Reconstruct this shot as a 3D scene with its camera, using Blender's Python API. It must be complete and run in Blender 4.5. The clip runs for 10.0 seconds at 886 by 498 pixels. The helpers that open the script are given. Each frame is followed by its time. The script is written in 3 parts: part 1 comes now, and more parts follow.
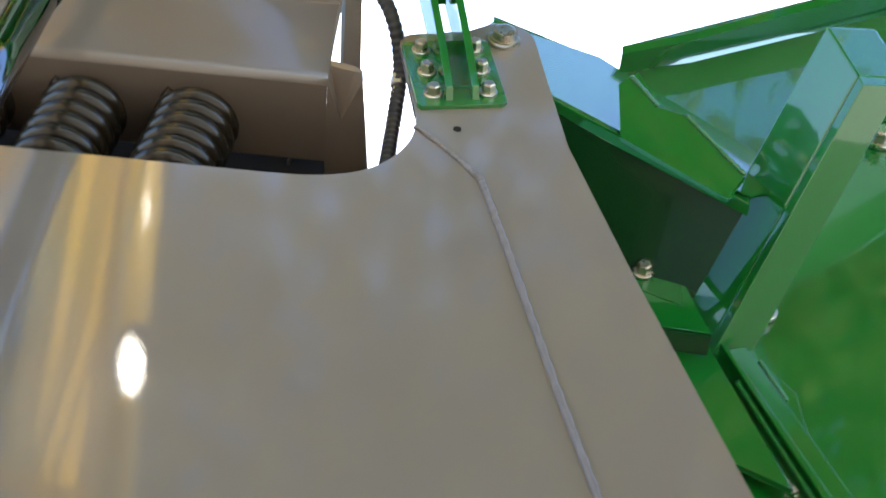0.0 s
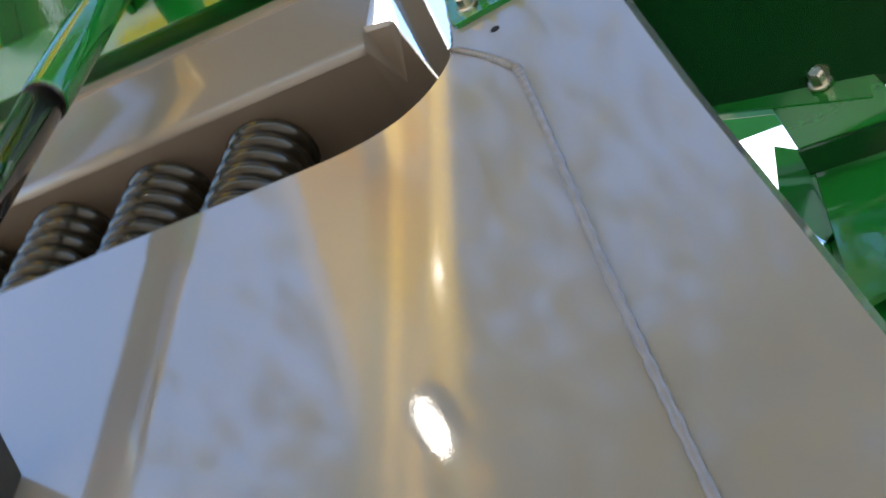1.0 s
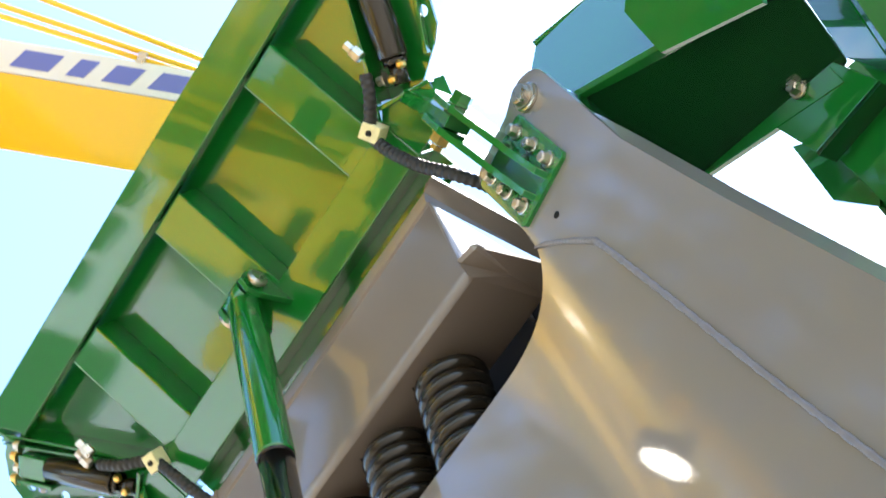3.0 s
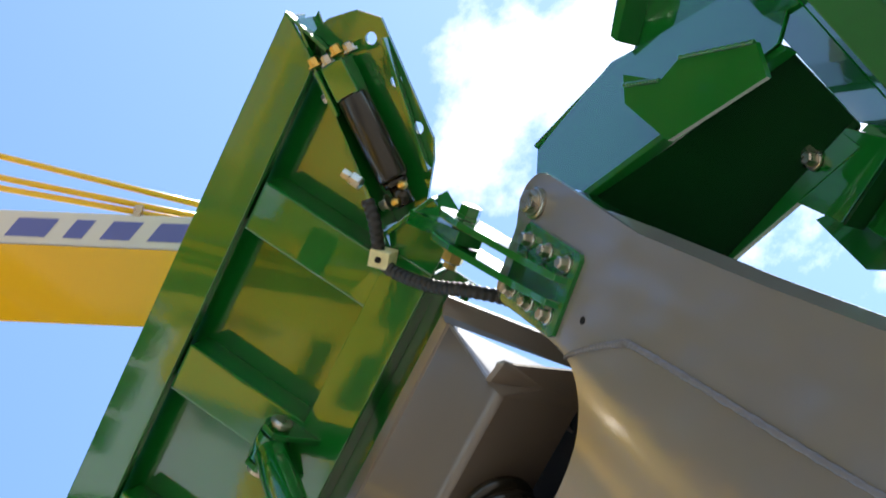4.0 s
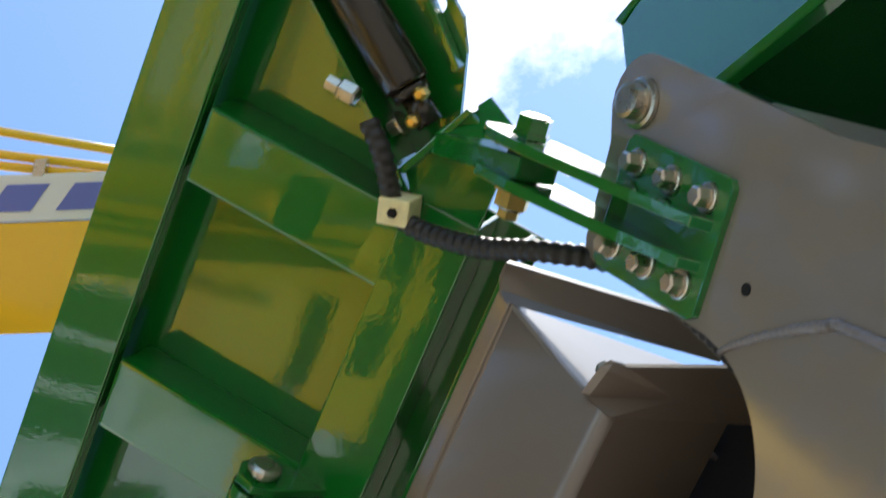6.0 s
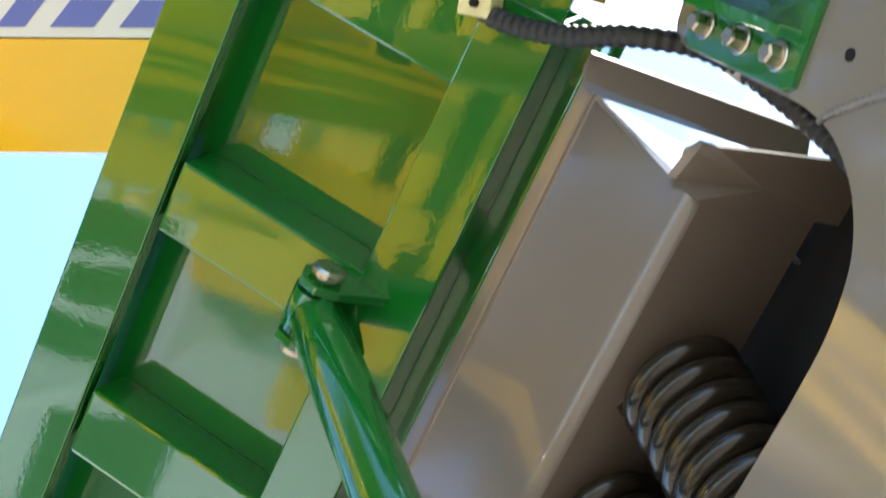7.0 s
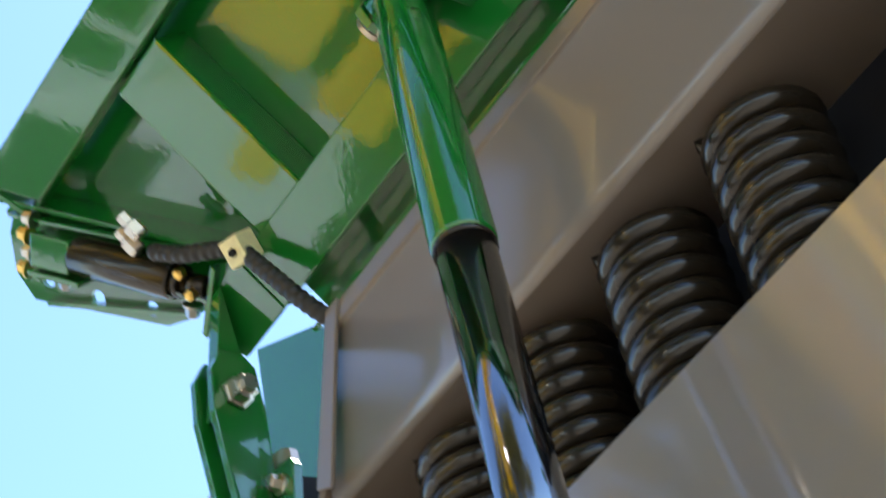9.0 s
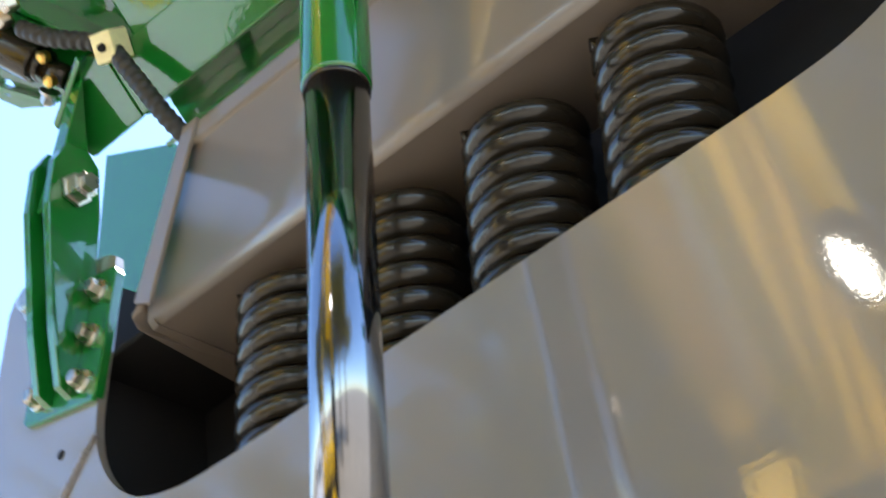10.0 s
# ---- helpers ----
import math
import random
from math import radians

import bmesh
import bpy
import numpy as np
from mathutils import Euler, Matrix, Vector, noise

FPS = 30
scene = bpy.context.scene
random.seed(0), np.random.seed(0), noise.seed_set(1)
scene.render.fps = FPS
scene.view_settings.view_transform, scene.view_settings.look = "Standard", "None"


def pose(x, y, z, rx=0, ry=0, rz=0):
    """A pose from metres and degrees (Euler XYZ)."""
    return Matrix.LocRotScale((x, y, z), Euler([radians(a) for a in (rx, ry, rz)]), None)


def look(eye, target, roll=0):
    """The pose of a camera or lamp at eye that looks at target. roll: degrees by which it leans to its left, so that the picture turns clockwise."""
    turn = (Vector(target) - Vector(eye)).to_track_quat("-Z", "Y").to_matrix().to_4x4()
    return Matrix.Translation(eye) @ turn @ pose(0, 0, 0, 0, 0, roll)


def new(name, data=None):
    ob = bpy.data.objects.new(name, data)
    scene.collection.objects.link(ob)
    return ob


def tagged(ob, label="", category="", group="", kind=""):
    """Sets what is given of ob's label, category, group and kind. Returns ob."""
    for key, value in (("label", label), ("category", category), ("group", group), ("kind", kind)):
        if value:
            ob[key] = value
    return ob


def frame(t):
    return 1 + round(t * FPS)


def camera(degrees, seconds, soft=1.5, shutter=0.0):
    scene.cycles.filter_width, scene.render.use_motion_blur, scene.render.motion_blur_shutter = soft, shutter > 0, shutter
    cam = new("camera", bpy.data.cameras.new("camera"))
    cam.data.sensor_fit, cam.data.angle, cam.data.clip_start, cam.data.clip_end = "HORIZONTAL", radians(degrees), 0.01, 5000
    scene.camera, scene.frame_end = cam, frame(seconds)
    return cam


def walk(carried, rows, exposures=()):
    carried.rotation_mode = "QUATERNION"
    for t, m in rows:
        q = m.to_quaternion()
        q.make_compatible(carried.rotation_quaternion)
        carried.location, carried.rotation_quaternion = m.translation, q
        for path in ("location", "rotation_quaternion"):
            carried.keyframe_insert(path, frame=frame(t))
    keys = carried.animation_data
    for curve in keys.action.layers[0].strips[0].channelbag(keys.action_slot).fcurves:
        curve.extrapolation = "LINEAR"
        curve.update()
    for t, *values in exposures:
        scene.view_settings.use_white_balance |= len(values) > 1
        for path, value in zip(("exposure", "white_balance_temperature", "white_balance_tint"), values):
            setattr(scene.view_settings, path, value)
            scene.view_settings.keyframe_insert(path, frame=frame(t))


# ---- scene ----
cam = camera(28.0, 10.0, 1.6, 0.4)
PATH = [
    (0, pose(0.3963, -1.0384, 1.6177, 140.307, -3.314, -4.609)),
    (0.5, pose(0.5481, -0.8675, 1.6395, 143.118, -1.063, 9.140)),
    (1, pose(0.8511, -0.6871, 1.7602, 140.720, -4.445, 28.715)),
    (1.5, pose(0.9080, -0.8132, 1.7190, 136.981, 2.355, 38.429)),
    (2, pose(0.9400, -0.9147, 1.6798, 138.305, 8.474, 46.728)),
    (2.5, pose(0.9933, -1.0240, 1.6774, 138.870, 12.803, 51.399)),
    (3, pose(1.0706, -1.0651, 1.6783, 141.094, 16.350, 56.614)),
    (4.5, pose(0.9995, -0.9615, 1.8840, 148.351, 21.609, 63.962)),
    (5, pose(0.8658, -0.7769, 2.2122, 148.795, 23.222, 65.097)),
    (5.5, pose(0.8186, -0.7146, 2.3189, 147.250, 24.045, 67.203)),
    (7, pose(0.6388, -0.6977, 2.2899, 144.699, 20.563, 65.048)),
    (7.5, pose(0.5924, -0.7634, 2.2627, 143.550, 21.931, 65.119)),
    (8, pose(0.5808, -0.7524, 2.2719, 141.885, 19.945, 64.909)),
    (8.5, pose(0.5536, -0.7663, 2.2625, 139.051, 17.109, 61.340)),
    (9, pose(0.5416, -0.7405, 2.2754, 135.269, 13.903, 55.010)),
    (9.5, pose(0.5212, -0.7279, 2.2766, 131.866, 11.044, 49.428)),
    (10, pose(0.5199, -0.7169, 2.2752, 129.343, 7.297, 42.754)),
]
EXPO = [(0.0, 1.3), (1.0, 1.3), (3.0, 1.5), (4.3, 0.15), (5.5, 0.05), (7.0, 1.2), (7.5, 1.32), (8.0, 1.38), (8.5, 1.2), (9.1, 0.92), (9.5, 1.08), (10.0, 1.35)]
walk(cam, PATH, EXPO)

# ---- light ----
SUN = Vector((0.13, 0.52, 0.84)).normalized()
world = bpy.data.worlds.new("sky")
scene.world = world
world.use_nodes = True


def build_sky():
    nt = world.node_tree
    nt.nodes.clear()
    out = nt.nodes.new("ShaderNodeOutputWorld")
    bg = nt.nodes.new("ShaderNodeBackground")
    sky = nt.nodes.new("ShaderNodeTexSky")
    sky.sky_type = "NISHITA"
    sky.sun_disc = False
    sky.sun_elevation = math.asin(SUN.z)
    sky.sun_rotation = math.atan2(SUN.x, SUN.y)
    sky.air_density, sky.dust_density, sky.ozone_density = 1.0, 0.3, 1.2
    bg.inputs[1].default_value = 0.15
    co = nt.nodes.new("ShaderNodeTexCoord")
    mp = nt.nodes.new("ShaderNodeMapping")
    mp.inputs["Location"].default_value = (0.30, 0.12, 0.0)
    mp.inputs["Scale"].default_value = (1.0, 1.0, 1.4)
    big = nt.nodes.new("ShaderNodeTexNoise")
    big.inputs["Scale"].default_value = 9.0
    big.inputs["Detail"].default_value = 9.0
    big.inputs["Roughness"].default_value = 0.58
    ramp = nt.nodes.new("ShaderNodeValToRGB")
    ramp.color_ramp.elements[0].position, ramp.color_ramp.elements[1].position = 0.54, 0.76
    mix = nt.nodes.new("ShaderNodeMix")
    mix.data_type = "RGBA"
    mix.inputs["B"].default_value = (12.0, 12.3, 12.8, 1)
    nt.links.new(co.outputs["Generated"], mp.inputs["Vector"])
    nt.links.new(mp.outputs[0], big.inputs["Vector"])
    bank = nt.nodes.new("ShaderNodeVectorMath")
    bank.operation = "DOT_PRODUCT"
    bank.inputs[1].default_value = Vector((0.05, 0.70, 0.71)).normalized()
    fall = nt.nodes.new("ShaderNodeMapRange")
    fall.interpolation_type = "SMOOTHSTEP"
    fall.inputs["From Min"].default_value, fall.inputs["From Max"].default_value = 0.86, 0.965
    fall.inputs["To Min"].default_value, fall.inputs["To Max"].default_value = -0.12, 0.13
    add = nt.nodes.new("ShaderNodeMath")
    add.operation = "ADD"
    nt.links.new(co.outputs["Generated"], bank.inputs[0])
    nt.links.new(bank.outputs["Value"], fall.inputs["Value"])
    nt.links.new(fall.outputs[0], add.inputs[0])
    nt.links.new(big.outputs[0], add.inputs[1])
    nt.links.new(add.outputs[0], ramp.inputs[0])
    nt.links.new(ramp.outputs[0], mix.inputs["Factor"])
    clear = nt.nodes.new("ShaderNodeMix")
    clear.data_type, clear.blend_type = "RGBA", "MULTIPLY"
    clear.inputs["Factor"].default_value = 1.0
    clear.inputs["B"].default_value = (1.30, 1.50, 1.68, 1)
    nt.links.new(sky.outputs[0], clear.inputs["A"])
    nt.links.new(clear.outputs["Result"], mix.inputs["A"])
    nt.links.new(mix.outputs["Result"], bg.inputs[0])
    nt.links.new(bg.outputs[0], out.inputs[0])


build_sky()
sun = new("sun", bpy.data.lights.new("sun", "SUN"))
sun.data.energy, sun.data.angle, sun.data.color = 4.0, radians(0.53), (1.0, 0.95, 0.87)
sun.matrix_world = look(SUN * 50, (0, 0, 0))

# ---- materials ----


def material(name, color, rough=0.4, metal=0.0, coat=0.0, grain=0.0, grain_scale=300.0, stain=0.12, stain_scale=6.0, bump=0.0, wave=0.0, emit=None, spec=0.5, coat_ior=1.5, coat_rough=0.04):
    m = bpy.data.materials.new(name)
    m.use_nodes = True
    nt = m.node_tree
    b = nt.nodes["Principled BSDF"]
    b.inputs["Metallic"].default_value = metal
    b.inputs["Coat Weight"].default_value = coat
    b.inputs["Coat Roughness"].default_value = coat_rough
    b.inputs["Coat IOR"].default_value = coat_ior
    b.inputs["Specular IOR Level"].default_value = spec
    co = nt.nodes.new("ShaderNodeTexCoord")
    n1 = nt.nodes.new("ShaderNodeTexNoise")
    n1.inputs["Scale"].default_value = stain_scale
    n1.inputs["Detail"].default_value = 6.0
    n2 = nt.nodes.new("ShaderNodeTexNoise")
    n2.inputs["Scale"].default_value = grain_scale
    n2.inputs["Detail"].default_value = 3.0
    nt.links.new(co.outputs["Object"], n1.inputs["Vector"])
    nt.links.new(co.outputs["Object"], n2.inputs["Vector"])
    mx = nt.nodes.new("ShaderNodeMix")
    mx.data_type = "RGBA"
    mx.inputs["A"].default_value = (*[c * (1 - stain) for c in color], 1)
    mx.inputs["B"].default_value = (*[min(1, c * (1 + stain)) for c in color], 1)
    nt.links.new(n1.outputs[0], mx.inputs["Factor"])
    mg = nt.nodes.new("ShaderNodeMix")
    mg.data_type = "RGBA"
    mg.blend_type = "MULTIPLY"
    mg.inputs["Factor"].default_value = grain
    nt.links.new(mx.outputs["Result"], mg.inputs["A"])
    nt.links.new(n2.outputs[0], mg.inputs["B"])
    nt.links.new(mg.outputs["Result"], b.inputs["Base Color"])
    mr = nt.nodes.new("ShaderNodeMapRange")
    mr.inputs["To Min"].default_value = rough * 0.75
    mr.inputs["To Max"].default_value = rough * 1.3
    nt.links.new(n1.outputs[0], mr.inputs["Value"])
    nt.links.new(mr.outputs[0], b.inputs["Roughness"])
    last = None
    for strength, scale, dist in ((bump, grain_scale, 0.0006), (wave, 9.0, 0.004)):
        if strength <= 0:
            continue
        n3 = nt.nodes.new("ShaderNodeTexNoise")
        n3.inputs["Scale"].default_value = scale
        n3.inputs["Detail"].default_value = 1.5
        nt.links.new(co.outputs["Object"], n3.inputs["Vector"])
        bp = nt.nodes.new("ShaderNodeBump")
        bp.inputs["Strength"].default_value = strength
        bp.inputs["Distance"].default_value = dist
        nt.links.new(n3.outputs[0], bp.inputs["Height"])
        if last:
            nt.links.new(last.outputs[0], bp.inputs["Normal"])
        last = bp
    if last:
        nt.links.new(last.outputs[0], b.inputs["Normal"])
        nt.links.new(last.outputs[0], b.inputs["Coat Normal"])
    if emit:
        b.inputs["Emission Color"].default_value = (*emit[0], 1)
        b.inputs["Emission Strength"].default_value = emit[1]
    return m


GREEN = material("green_paint", (0.006, 0.150, 0.018), 0.20, coat=1.0, coat_ior=1.70, coat_rough=0.015, spec=0.3, bump=0.04, grain_scale=220, wave=0.07, stain=0.10)
GREY = material("grey_paint", (0.212, 0.180, 0.146), 0.40, spec=0.4, coat=1.0, coat_ior=2.15, coat_rough=0.05, bump=0.05, grain_scale=260, wave=0.05, stain=0.06, stain_scale=3)
TROUGH = material("grey_paint_matt", (0.200, 0.162, 0.130), 0.40, coat=0.8, coat_rough=0.10, bump=0.05, grain_scale=260, wave=0.03, stain=0.05)
SATIN = material("grey_paint_satin", (0.200, 0.176, 0.154), 0.40, spec=0.5, coat=0.6, coat_rough=0.34, bump=0.05, grain_scale=260, stain=0.06)
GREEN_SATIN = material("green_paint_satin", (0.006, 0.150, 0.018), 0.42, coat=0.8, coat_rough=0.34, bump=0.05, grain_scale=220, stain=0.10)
WELD = material("weld_bead", (0.20, 0.175, 0.165), 0.35, coat=0.3, bump=0.5, grain_scale=180, stain=0.2, stain_scale=60)
CHROME = material("chrome", (0.27, 0.27, 0.29), 0.10, metal=1.0, stain=0.05, stain_scale=30)
ZINC = material("zinc", (0.55, 0.50, 0.42), 0.28, metal=1.0, bump=0.1, grain_scale=400, stain=0.2, stain_scale=90)
YZINC = material("yellow_zinc", (0.80, 0.52, 0.14), 0.3, metal=1.0, stain=0.2, stain_scale=90)
BLACK = material("black_spring_paint", (0.022, 0.017, 0.011), 0.20, coat=0.25, spec=0.4, bump=0.15, grain_scale=160, stain=0.3, stain_scale=25)
RUBBER = material("rubber", (0.022, 0.020, 0.019), 0.5, bump=0.2, grain_scale=300, stain=0.3, stain_scale=40)
# near-black; behind the slot it carries the shade in its colour
DARK = material("near_black", (0.016, 0.015, 0.015), 0.75, stain=0.2, spec=0.15)
YELLOW = material("yellow_paint", (0.90, 0.52, 0.012), 0.22, coat=0.6, bump=0.05, stain=0.08, stain_scale=2)
WHITE = material("white_paint", (0.78, 0.79, 0.82), 0.35, coat=0.3, stain=0.06, stain_scale=3)
BLUE = material("blue_paint", (0.12, 0.16, 0.55), 0.35, coat=0.3, stain=0.06)
# added glow that stands in for the white glint mirrored in the panel
GLINT_GLOW = material("glint_glow", (0.9, 0.88, 0.8), 0.2, emit=((1.0, 0.93, 0.78), 14.0))
# darkened copy of the green paint: the frame's underside shade is in the colour
GREEN_SHADED = material("green_paint_shaded", (0.004, 0.045, 0.010), 0.16, coat=0.6, bump=0.05, grain_scale=220, wave=0.10, stain=0.3, stain_scale=8)
DECAL = material("clamp_decal", (0.85, 0.74, 0.40), 0.45, stain=0.25, stain_scale=120)
BARK = material("bark", (0.16, 0.12, 0.085), 0.85, bump=0.6, grain_scale=40, stain=0.3)
LEAF = material("leaf", (0.190, 0.165, 0.030), 0.55, stain=0.45, stain_scale=1.2)
GROUND = material("gravel_ground", (0.47, 0.40, 0.30), 0.9, bump=0.6, grain=0.35, grain_scale=35, stain=0.3, stain_scale=0.7)

# ---- helpers of the build; the machine's own origin is on its front panel ----
BASE = Vector((0, 0, 3.1))


def empty(name, at):
    ob = new(name)
    ob.location = Vector(at) + BASE
    return ob


def part(name, bm, mat, parent=None, label=""):
    me = bpy.data.meshes.new(name)
    bmesh.ops.recalc_face_normals(bm, faces=bm.faces)
    bm.to_mesh(me)
    bm.free()
    me.materials.append(mat)
    ob = new(name, me)
    root = parent
    off = Vector((0, 0, 0))
    while root is not None:
        off += root.location
        root = root.parent
    me.transform(Matrix.Translation(BASE - off))
    if parent is not None:
        ob.parent = parent
    if label:
        ob["label"] = label
    return ob


def prism(pts, vec, bevel=0.0, bm=None):
    """A flat polygon pushed along vec."""
    own = bm is None
    bm = bm or bmesh.new()
    vec = Vector(vec)
    a = [bm.verts.new(Vector(p)) for p in pts]
    b = [bm.verts.new(Vector(p) + vec) for p in pts]
    n = len(pts)
    fs = [bm.faces.new(a), bm.faces.new(b[::-1])]
    for i in range(n):
        fs.append(bm.faces.new((a[i], b[i], b[(i + 1) % n], a[(i + 1) % n])))
    if bevel and own:
        bmesh.ops.bevel(bm, geom=list(bm.edges), offset=bevel, segments=2, profile=0.6, affect="EDGES", clamp_overlap=True)
    return bm


def flat(pts):
    """The points laid into their best plane."""
    p = np.array([tuple(q) for q in pts])
    c = p.mean(axis=0)
    n = np.linalg.svd(p - c)[2][2]
    return [Vector(q - n * np.dot(q - c, n)) for q in p]


def beam(p0, p1, u, v, bevel=0.002):
    """A bar from p0 to p1 with the half-sides u and v."""
    p0, p1, u, v = Vector(p0), Vector(p1), Vector(u), Vector(v)
    return prism([p0 + u + v, p0 - u + v, p0 - u - v, p0 + u - v], p1 - p0, bevel)


def frame_of(d):
    d = Vector(d).normalized()
    u = d.orthogonal().normalized()
    return u, d.cross(u).normalized()


def tube(points, radii, seg=16, bm=None, caps=True):
    """A round sweep along points; radii: one, or one a point."""
    bm = bm or bmesh.new()
    pts = [Vector(p) for p in points]
    if not isinstance(radii, (list, tuple)):
        radii = [radii] * len(pts)
    u = None
    rings = []
    for i, p in enumerate(pts):
        d = (pts[min(i + 1, len(pts) - 1)] - pts[max(i - 1, 0)]).normalized()
        if u is None:
            u = d.orthogonal().normalized()
        u = (u - d * u.dot(d)).normalized()
        w = d.cross(u)
        rings.append([bm.verts.new(p + (u * math.cos(2 * math.pi * k / seg) + w * math.sin(2 * math.pi * k / seg)) * radii[i]) for k in range(seg)])
    for a, b in zip(rings, rings[1:]):
        for k in range(seg):
            f = bm.faces.new((a[k], a[(k + 1) % seg], b[(k + 1) % seg], b[k]))
            f.smooth = True
    if caps:
        bm.faces.new(rings[0][::-1])
        bm.faces.new(rings[-1])
    return bm


def disc_stack(p, n, steps, seg=24):
    """Turned part: steps of (distance along n, radius)."""
    n = Vector(n).normalized()
    u, w = frame_of(n)
    bm = bmesh.new()
    rings = []
    for h, r in steps:
        rings.append([bm.verts.new(Vector(p) + n * h + (u * math.cos(2 * math.pi * k / seg) + w * math.sin(2 * math.pi * k / seg)) * r) for k in range(seg)])
    for a, b in zip(rings, rings[1:]):
        for k in range(seg):
            bm.faces.new((a[k], a[(k + 1) % seg], b[(k + 1) % seg], b[k]))
    bm.faces.new(rings[0][::-1])
    bm.faces.new(rings[-1])
    return bm


def bolt(p, n, size, parent, mat=None, name="bolt"):
    """A flanged hex head with its washer."""
    mat = mat or ZINC
    n = Vector(n).normalized()
    b = part(name, disc_stack(p, n, [(0, size * 0.5), (size * 0.12, size * 0.5), (size * 0.75, size * 0.46), (size * 0.85, size * 0.36)], 6), mat, parent)
    part("washer", disc_stack(p, n, [(-0.0005, size * 0.66), (size * 0.14, size * 0.66), (size * 0.18, size * 0.58)], 20), mat, b)
    return b


def catmull(pts, n=10):
    pts = [Vector(p) for p in pts]
    pts = [2 * pts[0] - pts[1]] + pts + [2 * pts[-1] - pts[-2]]
    out = []
    for i in range(1, len(pts) - 2):
        a, b, c, d = pts[i - 1:i + 3]
        for k in range(n):
            t = k / n
            out.append(0.5 * ((2 * b) + (c - a) * t + (2 * a - 5 * b + 4 * c - d) * t * t + (3 * b - a - 3 * c + d) * t ** 3))
    out.append(pts[-2])
    return out


def mirror(p):
    return Vector((-p[0], p[1], p[2]))


def far_side(p):
    """The hinge side away from the walk, which leans in a little with its height."""
    return Vector((-p[0] + 0.005 + 0.04 * min(max(p[2], 0.0), 0.16), p[1], p[2]))


def arc(cx, cz, r, a0, a1, n, y=0.0):
    return [Vector((cx + r * math.cos(radians(a0 + (a1 - a0) * i / n)), y, cz + r * math.sin(radians(a0 + (a1 - a0) * i / n)))) for i in range(n + 1)]


# ---- ground, trees, distance ----
def build_ground():
    bm = bmesh.new()
    bmesh.ops.create_grid(bm, x_segments=40, y_segments=40, size=400)
    ob = part("ground", bm, GROUND)
    ob.location.z = -BASE.z
    return tagged(ob, "pale trampled gravel yard under the machine", "ground", kind="structure")


build_ground()


def build_tree(at, height, spread, seed, leaf, count):
    rnd = random.Random(seed)
    root = empty("tree", Vector(at) - BASE)
    trunk = bmesh.new()
    o = Vector(at) - BASE
    top = o + Vector((rnd.uniform(-.4, .4), rnd.uniform(-.4, .4), height * 0.62))
    tube([o, o.lerp(top, .4) + Vector((.1, 0, 0)), top], [0.24, 0.18, 0.09], 10, trunk)
    ends = []
    for i in range(9):
        a = i * 2.4 + rnd.uniform(-.3, .3)
        s = o.lerp(top, rnd.uniform(.45, .98))
        e = s + Vector((math.cos(a) * spread * rnd.uniform(.5, .9), math.sin(a) * spread * rnd.uniform(.5, .9), height * rnd.uniform(.12, .36)))
        tube([s, s.lerp(e, .5) + Vector((0, 0, -.1)), e], [0.07, 0.045, 0.02], 7, trunk)
        ends += [e, s.lerp(e, .6)]
    part("trunk", trunk, BARK, root)
    verts, faces = [], []
    for e in ends + [top + Vector((0, 0, height * .2))]:
        for k in range(count):
            d = Vector((rnd.gauss(0, 1), rnd.gauss(0, 1), rnd.gauss(0, .75))) * spread * 0.24
            c = e + d
            u = Vector((rnd.gauss(0, 1), rnd.gauss(0, 1), rnd.gauss(0, 1))).normalized()
            w = u.orthogonal().normalized()
            sz = leaf * rnd.uniform(.6, 1.4)
            i = len(verts)
            verts += [c - u * sz, c + w * sz * .5, c + u * sz, c - w * sz * .5]
            faces.append((i, i + 1, i + 2, i + 3))
    me = bpy.data.meshes.new("crown")
    me.from_pydata([tuple(v - (o)) for v in verts], [], faces)
    me.materials.append(LEAF)
    ob = new("crown", me)
    ob.parent = root
    return tagged(root, "leafy broad tree with olive green foliage", "tree", "trees round the yard")


for at, h, s, seed in (((2.4, 10.5, 0), 9.0, 2.4, 4), ((5.5, 12.5, 0), 9.5, 2.6, 5),
                       ((2.6, -6.0, 0), 13.0, 3.0, 6), ((0.2, -8.2, 0), 13.5, 3.0, 7), ((5.4, -6.5, 0), 12.5, 3.0, 8), ((-3.2, -8.0, 0), 13.6, 3.1, 9), ((-6.5, -8.5, 0), 10.5, 2.7, 10)):
    build_tree(at, h, s, seed, 0.045 if at[1] > 0 else 0.085, 900 if at[1] > 0 else 780)


# ---- grey body: panel with slot, weld beads, trough ----
def half_outline():
    """Right half of the panel's edge, from the slot's middle round to the bottom."""
    curve = [(0.230, 0, -0.1485), (0.278, 0, -0.1455), (0.318, 0, -0.134), (0.343, 0, -0.115), (0.359, 0, -0.092), (0.368, 0, -0.066), (0.369, 0, -0.040), (0.366, 0, -0.020)]
    pts = catmull(curve, 5)
    pts += [Vector((0.343, 0, 0.092)), Vector((0.343, 0, 0.106)), Vector((0.352, 0, 0.113))]
    pts += [Vector((0.415, 0, 0.132))] + arc(0.452, 0.118, 0.034, 118, 10, 7)
    pts += [Vector((0.522, 0, -0.060)), Vector((0.580, 0, -0.240)), Vector((0.670, 0, -0.500)), Vector((0.806, 0, -0.90)), Vector((0.806, 0, -1.9))]
    return pts


